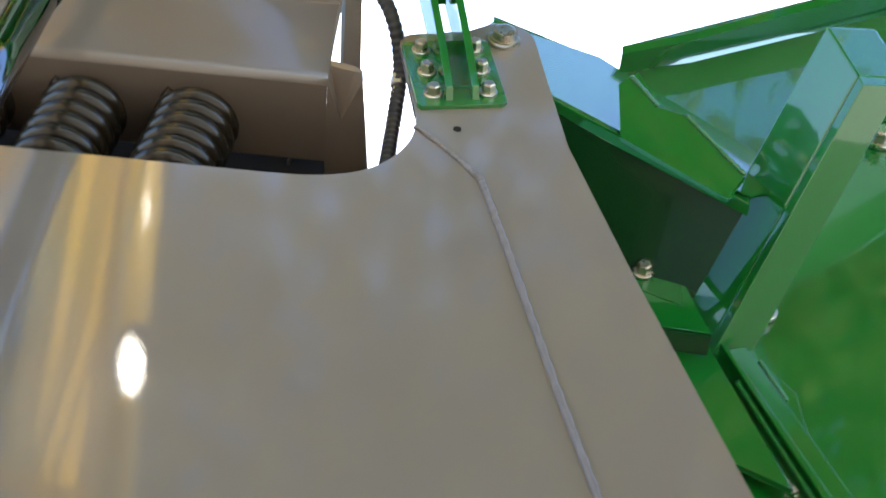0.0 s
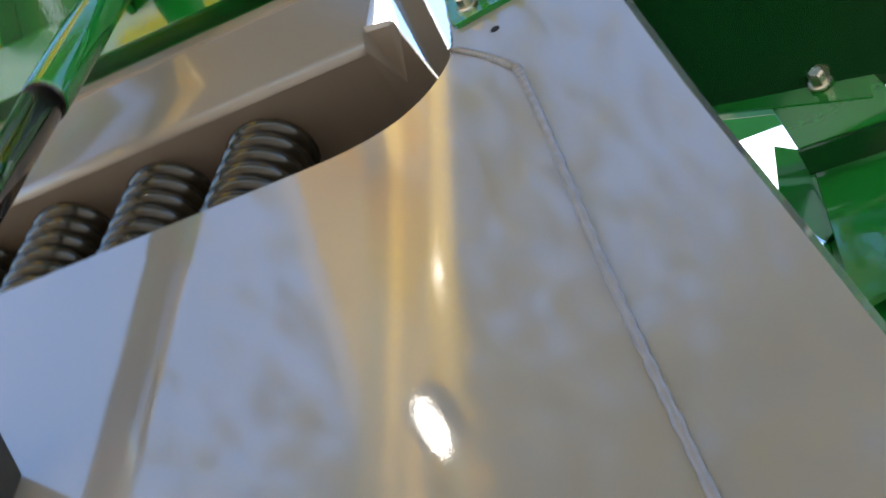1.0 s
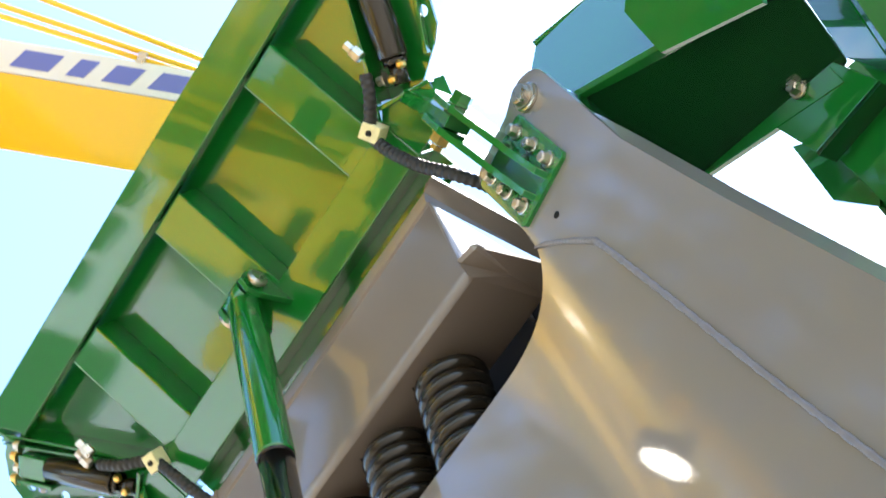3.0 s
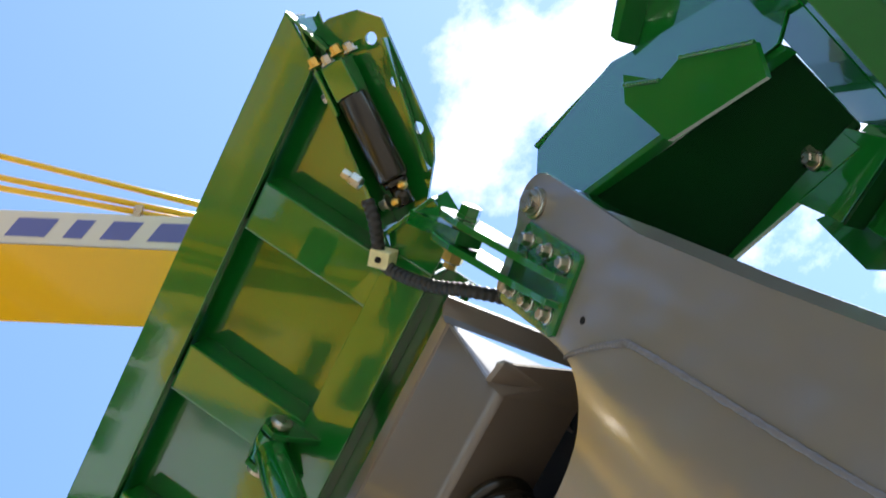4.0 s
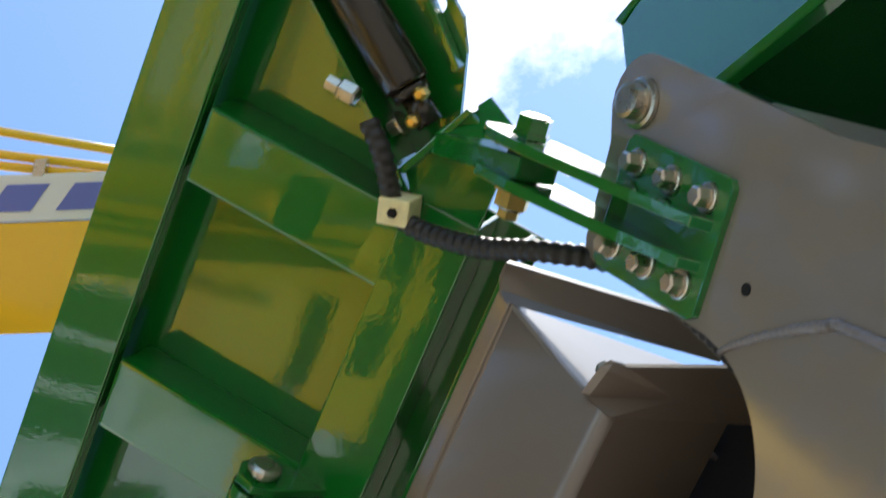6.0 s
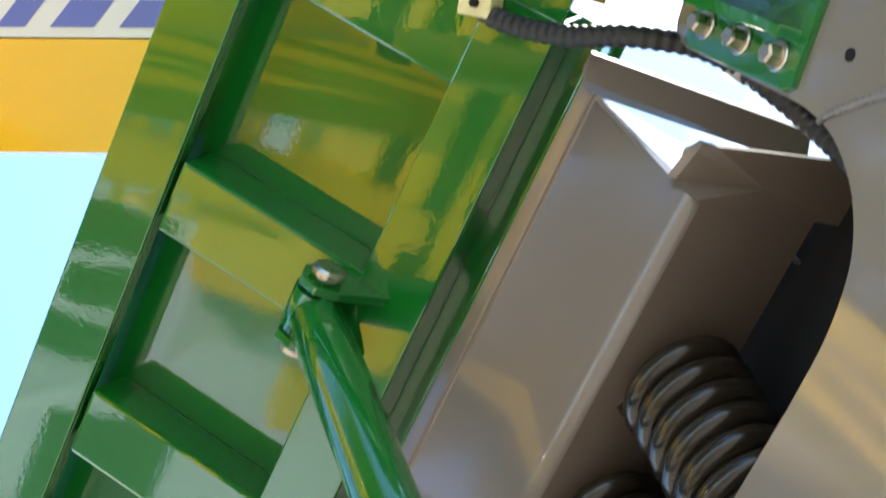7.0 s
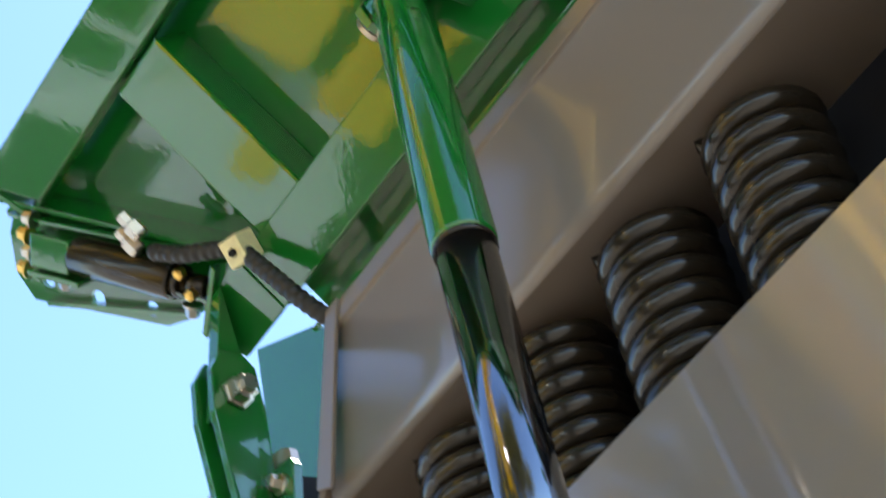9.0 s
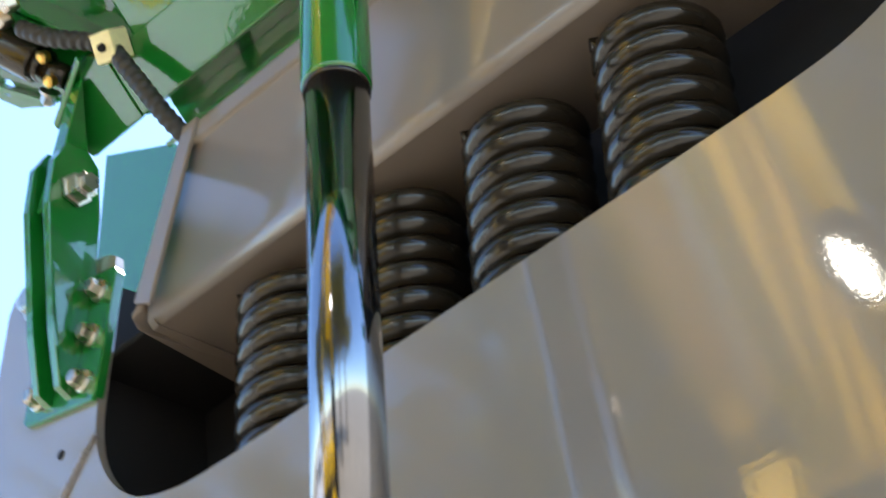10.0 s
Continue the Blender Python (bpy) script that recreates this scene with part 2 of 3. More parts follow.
def build_body():
    root = empty("machine_body", (0, 0.1, -3.1))
    half = half_outline()
    outline = half + [mirror(p) for p in reversed(half)]
    bm = prism(outline, (0, 0.008, 0))
    panel = part("front_panel", bm, GREY, root, "glossy grey painted steel panel with a long slot")
    for side in (1, -1):
        f = (lambda p: Vector(p)) if side > 0 else mirror
        line = [(0.368, -0.001, -0.054), (0.378, -0.001, -0.061), (0.405, -0.001, -0.088), (0.431, -0.001, -0.120), (0.440, -0.001, -0.137), (0.469, -0.001, -0.240), (0.521, -0.001, -0.433), (0.583, -0.001, -0.645), (0.682, -0.001, -0.98)]
        path = catmull(line, 26)
        rnd = random.Random(5)
        part("weld_bead", tube([f(p) for p in path], [(0.0014 + 0.0020 * min(1, i / 70)) + 0.0006 * math.sin(i * 1.9) + rnd.uniform(-.0004, .0004) for i in range(len(path))], 8), WELD, root, "rough grey weld seam")
        # the outer edge is folded back
        fore = [(0.5065, 0.002, 0.010), (0.5215, 0.002, -0.060), (0.5795, 0.002, -0.240), (0.6695, 0.002, -0.500), (0.8055, 0.002, -0.90)]
        rear = [(0.5080, 0.010, 0.014), (0.5270, 0.030, -0.046), (0.5850, 0.030, -0.226), (0.6750, 0.030, -0.486), (0.8110, 0.030, -0.884)]
        bm = bmesh.new()
        rows = [[bm.verts.new(f(p) + Vector((0, dy, 0))) for p in line] for line in (fore, rear) for dy in (0.0, 0.005)]
        for k in range(4):
            for q, r in ((0, 2), (3, 1), (2, 3), (1, 0)):
                bm.faces.new((rows[q][k], rows[q][k + 1], rows[r][k + 1], rows[r][k]))
        for k in (0, 4):
            bm.faces.new((rows[0][k], rows[2][k], rows[3][k], rows[1][k]))
        part("edge_fold", bm, GREY, root)
        # near-black disc for the hole, its inside shade put into the colour
        part("drain_hole", disc_stack(f((0.411, -0.0006, -0.049)), (0, 1, 0), [(0, 0.0042), (0.001, 0.0042)], 14), DARK, root)
        part("side_wall", prism([f((0.806, 0.008, -0.90)), f((0.806, 0.008, -1.9)), f((0.806, 0.9, -1.9)), f((0.806, 0.9, -0.90))], (-0.006 * side, 0, 0)), GREY, root)
    part("chassis", prism([(-0.7, 0.03, -1.85), (0.7, 0.03, -1.85), (0.7, 1.6, -1.85), (-0.7, 1.6, -1.85)], (0, 0, -1.25), 0.01), GREY, root)
    # trough: an open channel with face, rounded bend and underside, and a stiff top rail
    prof = [(-0.012, 0.142), (-0.0105, 0.141), (-0.0055, 0.022), (-0.003, 0.013), (0.004, 0.009), (0.108, 0.0195)]
    x1 = 0.275
    bm = bmesh.new()
    n = len(prof)
    rows = []
    for off in ((0, 0), (0.004, 0.004)):
        for left in (True, False):
            rows.append([bm.verts.new((-0.300 + 0.46 * (z - 0.02) if left else x1, y + off[0], z + off[1])) for y, z in prof])
    a, c, a2, c2 = rows
    for k in range(n - 1):
        f = bm.faces.new((a[k], a[k + 1], c[k + 1], c[k]))
        f.smooth = 1 <= k < 4
        bm.faces.new((a2[k], c2[k], c2[k + 1], a2[k + 1]))
        bm.faces.new((a[k], a2[k], a2[k + 1], a[k + 1]))
        bm.faces.new((c[k], c[k + 1], c2[k + 1], c2[k]))
    bm.faces.new((a[0], c[0], c2[0], a2[0]))
    bm.faces.new((a[-1], a2[-1], c2[-1], c[-1]))
    part("trough", bm, TROUGH, root, "folded grey steel trough with a rounded bend")
    part("top_lip", prism([(-0.236, -0.014, 0.142), (0.277, -0.014, 0.142), (0.277, -0.002, 0.142), (-0.236, -0.002, 0.142)], (0, 0, 0.020), 0.003), TROUGH, root)
    strip = [(0.275, -0.0165, 0.144), (0.278, -0.0165, 0.156), (0.285, -0.0160, 0.164), (0.296, -0.014, 0.166), (0.306, 0.135, 0.094), (0.285, 0.135, 0.081)]
    part("end_strip", prism(strip, (0, 0.004, 0.006), 0.001), TROUGH, root)
    part("end_strip", prism([(-0.238, -0.0165, 0.150), (-0.244, -0.0165, 0.162), (-0.262, 0.135, 0.094), (-0.250, 0.135, 0.081)], (0, 0.004, 0.006), 0.001), TROUGH, root)
    for side, xa, xb in ((1, 0.2752, 0.311), (-1, -0.2960, -0.316)):
        tab = [(xa, -0.0105, 0.0345), (xa + 0.006 * side, -0.0105, 0.033), (xb - 0.010 * side, -0.0105, 0.028), (xb - 0.002 * side, -0.009, 0.024), (xb, -0.002, 0.018), (xb + 0.012 * side, 0.130, 0.022), (xa, 0.130, 0.0215), (xa, -0.001, 0.012)]
        bm = bmesh.new()
        top = [bm.verts.new(p) for p in tab]
        low = [bm.verts.new((p[0], p[1] + (0.004 if k in (0, 1, 2) else 0), p[2] - 0.004)) for k, p in enumerate(tab)]
        mid = bm.verts.new((xa + 0.015 * side, 0.05, 0.02))
        mid2 = bm.verts.new((xa + 0.015 * side, 0.05, 0.015))
        for k in range(8):
            m = (k + 1) % 8
            bm.faces.new((top[k], top[m], mid))
            bm.faces.new((low[m], low[k], mid2))
            bm.faces.new((top[k], low[k], low[m], top[m]))
        part("end_tab", bm, TROUGH, root)
    plate = [(0.2765, -0.011, 0.142), (0.2745, -0.0045, 0.032), (0.203, 0.246, 0.030), (0.2015, 0.246, 0.212)]
    part("end_plate", prism(plate, (-0.003, -0.0008, 0)), SATIN, root, "end plate of the trough in the sun")
    bolt((0.290, 0.004, 0.0345), (0.3, 0, 1), 0.012, root)
    bolt((0.302, 0.100, 0.023), (0, 0, 1), 0.014, root)
    part("left_end_flange", prism([(-0.285, -0.0130, 0.014), (-0.303, -0.013, 0.024), (-0.239, -0.013, 0.162), (-0.222, -0.013, 0.162)], (0, -0.004, 0), 0.001), TROUGH, root)
    # near-black sheets behind the slot: its shade is put into their colour
    for s in (1, -1):
        part("shade_cheek", prism([(0.384 * s, 0.0082, 0.112), (0.384 * s, 0.120, 0.135), (0.384 * s, 0.240, 0.120), (0.384 * s, 0.240, -0.60), (0.384 * s, 0.0082, -0.60)], (0.006 * s, 0, 0)), DARK, root)
    part("shade_wall", prism([(-0.384, 0.127, 0.092), (0.262, 0.127, 0.092), (0.312, 0.127, 0.045), (0.330, 0.127, -0.02), (0.384, 0.127, -0.15), (0.384, 0.127, -0.6), (-0.384, 0.127, -0.6)], (0, 0.005, 0)), DARK, root)
    part("left_web", prism([(-0.500, 0.12, 0.400), (-0.375, 0.12, 0.330), (-0.350, 0.12, 0.150), (-0.420, 0.12, 0.090), (-0.520, 0.12, 0.235)], (0, 0.006, 0), 0.001), GREEN, root, "glossy green web plate")
    # unseen cover keeping sun out of the slot's left end; floor is shade-coloured
    part("shade_roof", prism([(-0.384, 0.009, 0.018), (-0.300, 0.009, 0.018), (-0.300, 0.126, 0.026), (-0.384, 0.126, 0.026)], (0, 0, 0.005)), DARK, root)
    part("shade_floor", prism([(-0.42, 0.01, -0.55), (0.42, 0.01, -0.55), (0.42, 0.128, -0.55), (-0.42, 0.128, -0.55)], (0, 0, -0.01)), DARK, root)
    return tagged(root, "grey steel machine body with a slotted front panel and trough", "machine body")


build_body()


# ---- springs ----
def build_spring(x):
    root = empty("coil_spring", (x - 0.01, 0.057, -0.20))
    top, bot = Vector((x + 0.004, 0.057, 0.010)), Vector((x - 0.030, 0.059, -0.30))
    d = (bot - top).normalized()
    u, w = frame_of(d)
    pts = []
    turns, per = 15.0, 22
    length = (bot - top).length
    for i in range(int(turns * per) + 1):
        a = 2 * math.pi * i / per
        pts.append(top + d * (length * i / (turns * per)) + (u * math.cos(a) + w * math.sin(a)) * 0.0355)
    part("coil", tube(pts, 0.0100, 12), BLACK, root)
    part("seat", disc_stack(bot, d, [(0, 0.030), (0.006, 0.040), (0.016, 0.040)], 24), BLACK, root)
    part("top_cap", disc_stack(top - d * 0.004, d, [(0, 0.022), (0.012, 0.022)], 24), BLACK, root)
    return tagged(root, "thick black painted coil spring in the panel's slot", "spring", "springs in the slot")


for sx in (0.140, 0.024, -0.092, -0.206):
    build_spring(sx)

# ---- folding wing ----
WD = Vector((0, 0.664, -0.748))     # down the wing
WN = Vector((0, -0.748, -0.664))    # out of its ribbed face
W0 = Vector((0, -0.200, 0.430))


def wing(x, s, h=0.0):
    return W0 + Vector((x, 0, 0)) + WD * s + WN * h


def slab(x0, x1, s0, s1, h0, h1, bevel=0.002):
    return prism([wing(x0, s0, h0), wing(x1, s0, h0), wing(x1, s1, h0), wing(x0, s1, h0)], WN * (h1 - h0), bevel)


def trap(s0, s1, h0, h1, inset=0.0, bevel=0.0015, cut=0.0):
    """A strip of the wing between its slanting ends."""
    e0, e1 = 0.462 - 0.80 * max(s0, 0) - inset, 0.462 - 0.80 * max(s1, 0) - inset
    return prism([wing(cut - e0, s0, h0), wing(e0, s0, h0), wing(e1, s1, h0), wing(cut - e1, s1, h0)], WN * (h1 - h0), bevel)


def build_wing():
    root = empty("folding_wing", wing(0, 0.3))
    part("sheet", trap(0.0, 0.232, -0.052, -0.048, -0.012), GREEN, root)
    part("outer_rail", trap(-0.016, 0.044, -0.005, 0.0, -0.006, cut=0.034), GREEN, root)
    part("outer_rail_web", trap(-0.016, -0.012, -0.05, -0.005, 0.0, 0.001, 0.030), GREEN, root)
    part("outer_rail_lip", trap(0.040, 0.044, -0.018, -0.0052, 0.0, 0.001, 0.02), GREEN, root)
    for cx in (0.243, 0.006, -0.226):
        part("rib", slab(cx - 0.033, cx + 0.033, 0.050, 0.230, -0.048, -0.001, 0.003), GREEN, root)
    e = 0.292
    part("inner_rail", slab(-e, e, 0.226, 0.284, -0.005, 0.0, 0.0015), GREEN, root)
    part("inner_rail_web", slab(-e, e, 0.226, 0.230, -0.048, -0.005, 0.001), GREEN, root)
    part("inner_rail_web", slab(-e, e, 0.280, 0.284, -0.048, -0.005, 0.001), GREEN, root)
    part("hinge_backing", slab(-e, e, 0.232, 0.322, -0.053, -0.049, 0.001), GREEN, root)
    part("hinge_rail", slab(-e, e, 0.312, 0.317, -0.048, -0.006, 0.001), GREEN, root)
    part("hinge_plate", slab(-e + 0.03, e - 0.06, 0.3172, 0.372, -0.026, -0.020, 0.001), GREEN, root)
    for side in (1, -1):
        xe = 0.462 if side > 0 else -0.436
        q = [wing(xe, 0.0, -0.05), wing(xe, 0.0, -0.002), wing(0.288 * side, 0.222, -0.002), wing(0.288 * side, 0.222, -0.05)]
        part("end_plate", prism(q, (0.005 * side, 0, 0), 0.001), GREEN, root)
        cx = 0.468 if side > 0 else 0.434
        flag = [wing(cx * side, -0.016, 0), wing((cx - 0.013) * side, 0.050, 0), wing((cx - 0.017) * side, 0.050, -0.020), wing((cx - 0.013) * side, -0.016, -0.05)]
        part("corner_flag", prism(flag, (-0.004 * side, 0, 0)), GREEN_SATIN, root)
        # gusset box down to the hinge
        g = [wing(0.292 * side, 0.226, 0.001), wing(0.310 * side, 0.212, 0.001), wing(0.372 * side, 0.240, 0.001), wing(0.356 * side, 0.284, 0.001), wing(0.292 * side, 0.284, 0.001)]
        part("gusset_plate", prism(g, WN * -0.006, 0.001), GREEN, root)
        part("gusset_wall", prism([wing(0.308 * side, 0.212, 0.012), wing(0.372 * side, 0.240, 0.002), wing(0.372 * side, 0.240, -0.016), wing(0.308 * side, 0.212, -0.03)], WD * 0.006, 0.001), GREEN, root)
    return tagged(root, "green painted folding wing with welded ribs, opened upward", "folding wing")


build_wing()

# ---- hydraulic cylinder ----
def build_cylinder():
    top, low = Vector((0.004, -0.082, 0.254)), Vector((-0.012, -0.127, -0.400))
    end = top.lerp(low, 0.436)
    root = empty("hydraulic_cylinder", low)
    d = (low - top).normalized()
    part("barrel", tube([top + d * 0.012, top + d * 0.018, end - d * 0.004, end], [0.020, 0.0230, 0.0230, 0.0220], 48), GREEN, root, "glossy green cylinder barrel")
    part("gland", tube([end - d * 0.002, end + d * 0.004], 0.0219, 40), BLACK, root)
    part("rod", tube([end, low], 0.0208, 48), CHROME, root, "polished chrome piston rod")
    part("eye", tube([top + Vector((-.018, 0, 0)), top + Vector((.018, 0, 0))], 0.020, 24), GREEN, root)
    part("pin", tube([top + Vector((-.034, 0, 0)), top + Vector((.034, 0, 0))], 0.0095, 20), ZINC, root)
    for s in (1, -1):
        part("clevis", prism([wing(top.x + .022 * s, .200, -.004), wing(top.x + .022 * s, .258, -.004), top + Vector((.022 * s, .004, -.021)), top + Vector((.022 * s, -.014, -.016)), top + Vector((.022 * s, -.021, 0)), top + Vector((.022 * s, -.012, .017))], (.008 * s, 0, 0), 0.001), GREEN, root)
        part("pin_clip", disc_stack(top + Vector((.034 * s, 0, 0)), (s, 0, 0), [(0, 0.0135), (0.004, 0.0135), (0.006, 0.010)], 18), ZINC, root)
    part("rod_eye", tube([low + Vector((-.02, 0, 0)), low + Vector((.02, 0, 0))], 0.026, 24), BLACK, root)
    part("lower_pin", tube([low + Vector((-.05, 0, 0)), low + Vector((.05, 0, 0))], 0.011, 20), ZINC, root)
    for s in (1, -1):
        x = low.x + 0.026 * s
        lug = [(x, -0.001, -0.420), (x, -0.060, -0.395)] + [(x, low.y + 0.030 * math.sin(a), low.z + 0.030 * math.cos(a)) for a in (-0.2, -0.7, -1.2, -1.7, -2.2, -2.7, -3.2)] + [(x, -0.060, -0.445), (x, -0.001, -0.455)]
        part("lug", prism(lug, (0.010 * s, 0, 0), 0.0015), BLACK, root)
    return tagged(root, "hydraulic cylinder with green barrel and chrome rod", "hydraulic cylinder")


build_cylinder()


# ---- hinge brackets ----
def build_bracket(side):
    f = (lambda p: Vector(p)) if side > 0 else far_side
    C = Vector((-0.222, 0, 0.975))
    Rr = Vector((0.975, 0, 0.222))
    o = Vector((0.411, 0, 0.006))
    root = empty("hinge_bracket", f(o))

    def at(a, r, y):
        return f(o + C * a + Rr * r + Vector((0, y, 0)))

    plate = [at(-0.020, -0.043, 0.004), at(-0.020, 0.040, 0.004), at(-0.015, 0.046, 0.004), at(0.092, 0.046, 0.004), at(0.097, 0.040, 0.004), at(0.097, -0.043, 0.004), at(0.090, -0.047, 0.004), at(-0.014, -0.047, 0.004)]
    part("plate", prism(plate, (0, -0.009, 0), 0.0012), GREEN, root)
    for r in (-0.0175, 0.0095):
        ear = [(-0.012, -0.004), (0.098, -0.004), (0.150, -0.010), (0.190, -0.018), (0.202, -0.032), (0.200, -0.052), (0.180, -0.062), (0.140, -0.060), (0.040, -0.034), (-0.006, -0.018)]
        part("ear", prism([at(a, r, y) for a, y in ear], (Rr if side > 0 else mirror(Rr)) * 0.008, 0.001), GREEN, root)
    for r in (-0.0285, 0.0285):
        for a in (0.0, 0.0395, 0.079):
            bolt(at(a, r, -0.0050), (0, -1, 0), 0.0150, root)
    ax = (Rr if side > 0 else mirror(Rr))
    part("pin", tube([at(0.160, -0.034, -0.038), at(0.160, 0.034, -0.038)], 0.0085, 18), ZINC, root)
    part("pin_head", disc_stack(at(0.160, 0.0180, -0.038), ax, [(0, 0.014), (0.004, 0.014), (0.0045, 0.0125), (0.015, 0.0125)], 6), GREEN, root)
    part("pin_nut", disc_stack(at(0.160, -0.0180, -0.038), -ax, [(0, 0.015), (0.003, 0.015), (0.0035, 0.0125), (0.014, 0.0125), (0.015, 0.008), (0.022, 0.008)], 6), YZINC if side > 0 else ZINC, root)
    part("bush", tube([at(0.160, -0.0093, -0.038), at(0.160, 0.0093, -0.038)], 0.013, 20), RUBBER, root)
    arm = [at(0.140, -0.0085, -0.022), at(0.185, -0.0085, -0.020), f(wing(0.366, 0.250, -0.020)), f(wing(0.330, 0.228, 0.006)), at(0.140, -0.0085, -0.054)]
    part("link_arm", prism(arm, ax * 0.016, 0.001), GREEN, root)
    return tagged(root, "green bolted hinge bracket with two ears and a pin", "hinge bracket", "hinge brackets on the panel")


for side in (1, -1):
    build_bracket(side)


def build_pivot(side):
    f = (lambda p: Vector(p)) if side > 0 else far_side
    root = empty("pivot_bolt", f((0.452, -0.006, 0.118)))
    part("flange_washer", disc_stack(f((0.452, -0.0005, 0.118)), (0, -1, 0), [(0, 0.0175), (0.003, 0.0175), (0.004, 0.015), (0.006, 0.015)], 28), ZINC, root)
    part("head", disc_stack(f((0.452, -0.0065, 0.118)), (0, -1, 0), [(0, 0.0125), (0.003, 0.0125), (0.008, 0.012), (0.009, 0.009)], 24), ZINC, root)
    part("shank", tube([f((0.452, 0.008, 0.118)), f((0.452, 0.055, 0.118))], 0.011, 18), ZINC, root)
    return tagged(root, "large zinc pivot bolt with thick washers on the panel", "bolt", "pivot bolts")


for side in (1, -1):
    build_pivot(side)


# ---- locking cylinders in their holed channels at the wing's ends ----
def build_lock(side):
    f = (lambda p: Vector(p)) if side > 0 else far_side
    root = empty("lock_cylinder", f(wing(0.40, 0.14)))

    def at(x, s, h):
        return f(wing(x, s, h))

    wn = WN
    flange = [(0.446, 0.012), (0.479, 0.025), (0.506, 0.052), (0.513, 0.083), (0.424, 0.203), (0.401, 0.216), (0.350, 0.232), (0.312, 0.212)]
    # channel with three round holes near its outer edge
    bm = bmesh.new()
    edge = [bm.verts.new(at(x, s, -0.026)) for x, s in flange]
    loops = [edge]
    for cx, cs in ((0.486, 0.083), (0.459, 0.133), (0.424, 0.181)):
        loops.append([bm.verts.new(at(cx + 0.0075 * math.cos(k * math.pi / 6), cs + 0.0075 * math.sin(k * math.pi / 6), -0.026)) for k in range(12)])
    es = []
    for lp in loops:
        for k in range(len(lp)):
            es.append(bm.edges.new((lp[k], lp[(k + 1) % len(lp)])))
    bmesh.ops.triangle_fill(bm, use_beauty=True, use_dissolve=False, edges=es)
    got = bmesh.ops.extrude_face_region(bm, geom=list(bm.faces))
    bmesh.ops.translate(bm, verts=[v for v in got["geom"] if isinstance(v, bmesh.types.BMVert)], vec=wn * -0.005)
    part("channel", bm, GREEN, root)
    part("outer_lip", prism([at(0.494, 0.098, -0.025), at(0.388, 0.216, -0.025), at(0.388, 0.216, -0.013), at(0.494, 0.098, -0.013)], Vector((0.004 * side, 0, 0)) + WD * 0.003, 0.0008), GREEN, root)
    part("inner_lip", prism([at(0.443, 0.026, -0.026), at(0.312, 0.208, -0.026), at(0.312, 0.208, 0.012), at(0.443, 0.026, 0.004)], Vector((0.002 * side, 0, 0)) + WD * 0.0015, 0.0005), GREEN, root)
    a0, a1 = at(0.447, 0.066, -0.002), at(0.356, 0.205, -0.002)
    d = (a1 - a0).normalized()
    L = (a1 - a0).length
    part("barrel", tube([a0 + d * L * 0.25, a0 + d * L * 0.27, a0 + d * L * 0.88, a0 + d * L * 0.90], [0.0165, 0.0185, 0.0185, 0.0175], 32), BLACK, root, "black painted cylinder barrel")
    part("gland", tube([a0 + d * L * 0.90, a0 + d * L * 0.95], 0.0150, 24), BLACK, root)
    part("rod", tube([a0 + d * L * 0.95, a1 + d * 0.016], 0.0105, 20), BLACK, root)
    u = (d.cross(wn)).normalized()
    blk = [a0 + u * 0.016 + wn * 0.014, a0 - u * 0.016 + wn * 0.014, a0 - u * 0.016 - wn * 0.014, a0 + u * 0.016 - wn * 0.014]
    part("head_block", prism(blk, d * L * 0.26, 0.002), GREEN, root)
    part("stop_plate", prism([a0 + u * 0.019 + wn * 0.017, a0 + u * 0.024 + wn * 0.017, a0 + u * 0.024 - wn * 0.02, a0 + u * 0.019 - wn * 0.02], d * L * 0.34, 0.001), GREEN, root)
    for k, q in enumerate((-0.026, -0.010, 0.006, 0.022)):
        bolt(a0 - d * (0.006 if k % 2 else 0.001) + u * q + wn * 0.006, -d, 0.0135, root, (ZINC, YZINC)[k % 2])
    bolt(a0 + u * 0.0245 + d * 0.030, u, 0.013, root)
    bolt(a1 + d * 0.004 + u * 0.017 + wn * 0.004, u, 0.014, root)
    part("port", disc_stack(a1 - d * 0.006 - u * 0.012 + wn * 0.008, wn, [(0, 0.0055), (0.008, 0.0055), (0.010, 0.003)], 6), YZINC, root)
    part("port", disc_stack(a1 + d * 0.008 + u * 0.004 + wn * 0.010, wn, [(0, 0.0055), (0.008, 0.0055), (0.010, 0.003)], 6), YZINC, root)
    return tagged(root, "small black locking cylinder in a green holed channel", "lock cylinder", "locking cylinders")


for side in (1, -1):
    build_lock(side)


# ---- hoses ----
def ribbed(path, r, pitch, depth):
    """Points and radii of a ribbed hose along a path."""
    pts, rad = [], []
    run, last = 0.0, path[0]
    for p in path:
        run += (p - last).length
        last = p
        pts.append(p)
        rad.append(r - depth * (0.5 + 0.5 * math.cos(2 * math.pi * run / pitch)))
    return pts, rad


def build_hose(name_pts, ends, label):
    path = catmull(name_pts, 60)
    root = empty("hydraulic_hose", name_pts[-1])
    pts, rad = ribbed(path, 0.0082, 0.0085, 0.0011)
    part("sleeve", tube(pts, rad, 14), RUBBER, root)
    for p, d in ends:
        part("fitting", disc_stack(p, d, [(0, 0.007), (0.002, 0.0085), (0.014, 0.0085), (0.016, 0.006), (0.026, 0.006)], 6), ZINC, root)
    return tagged(root, label, "hose", "hoses of the wing")


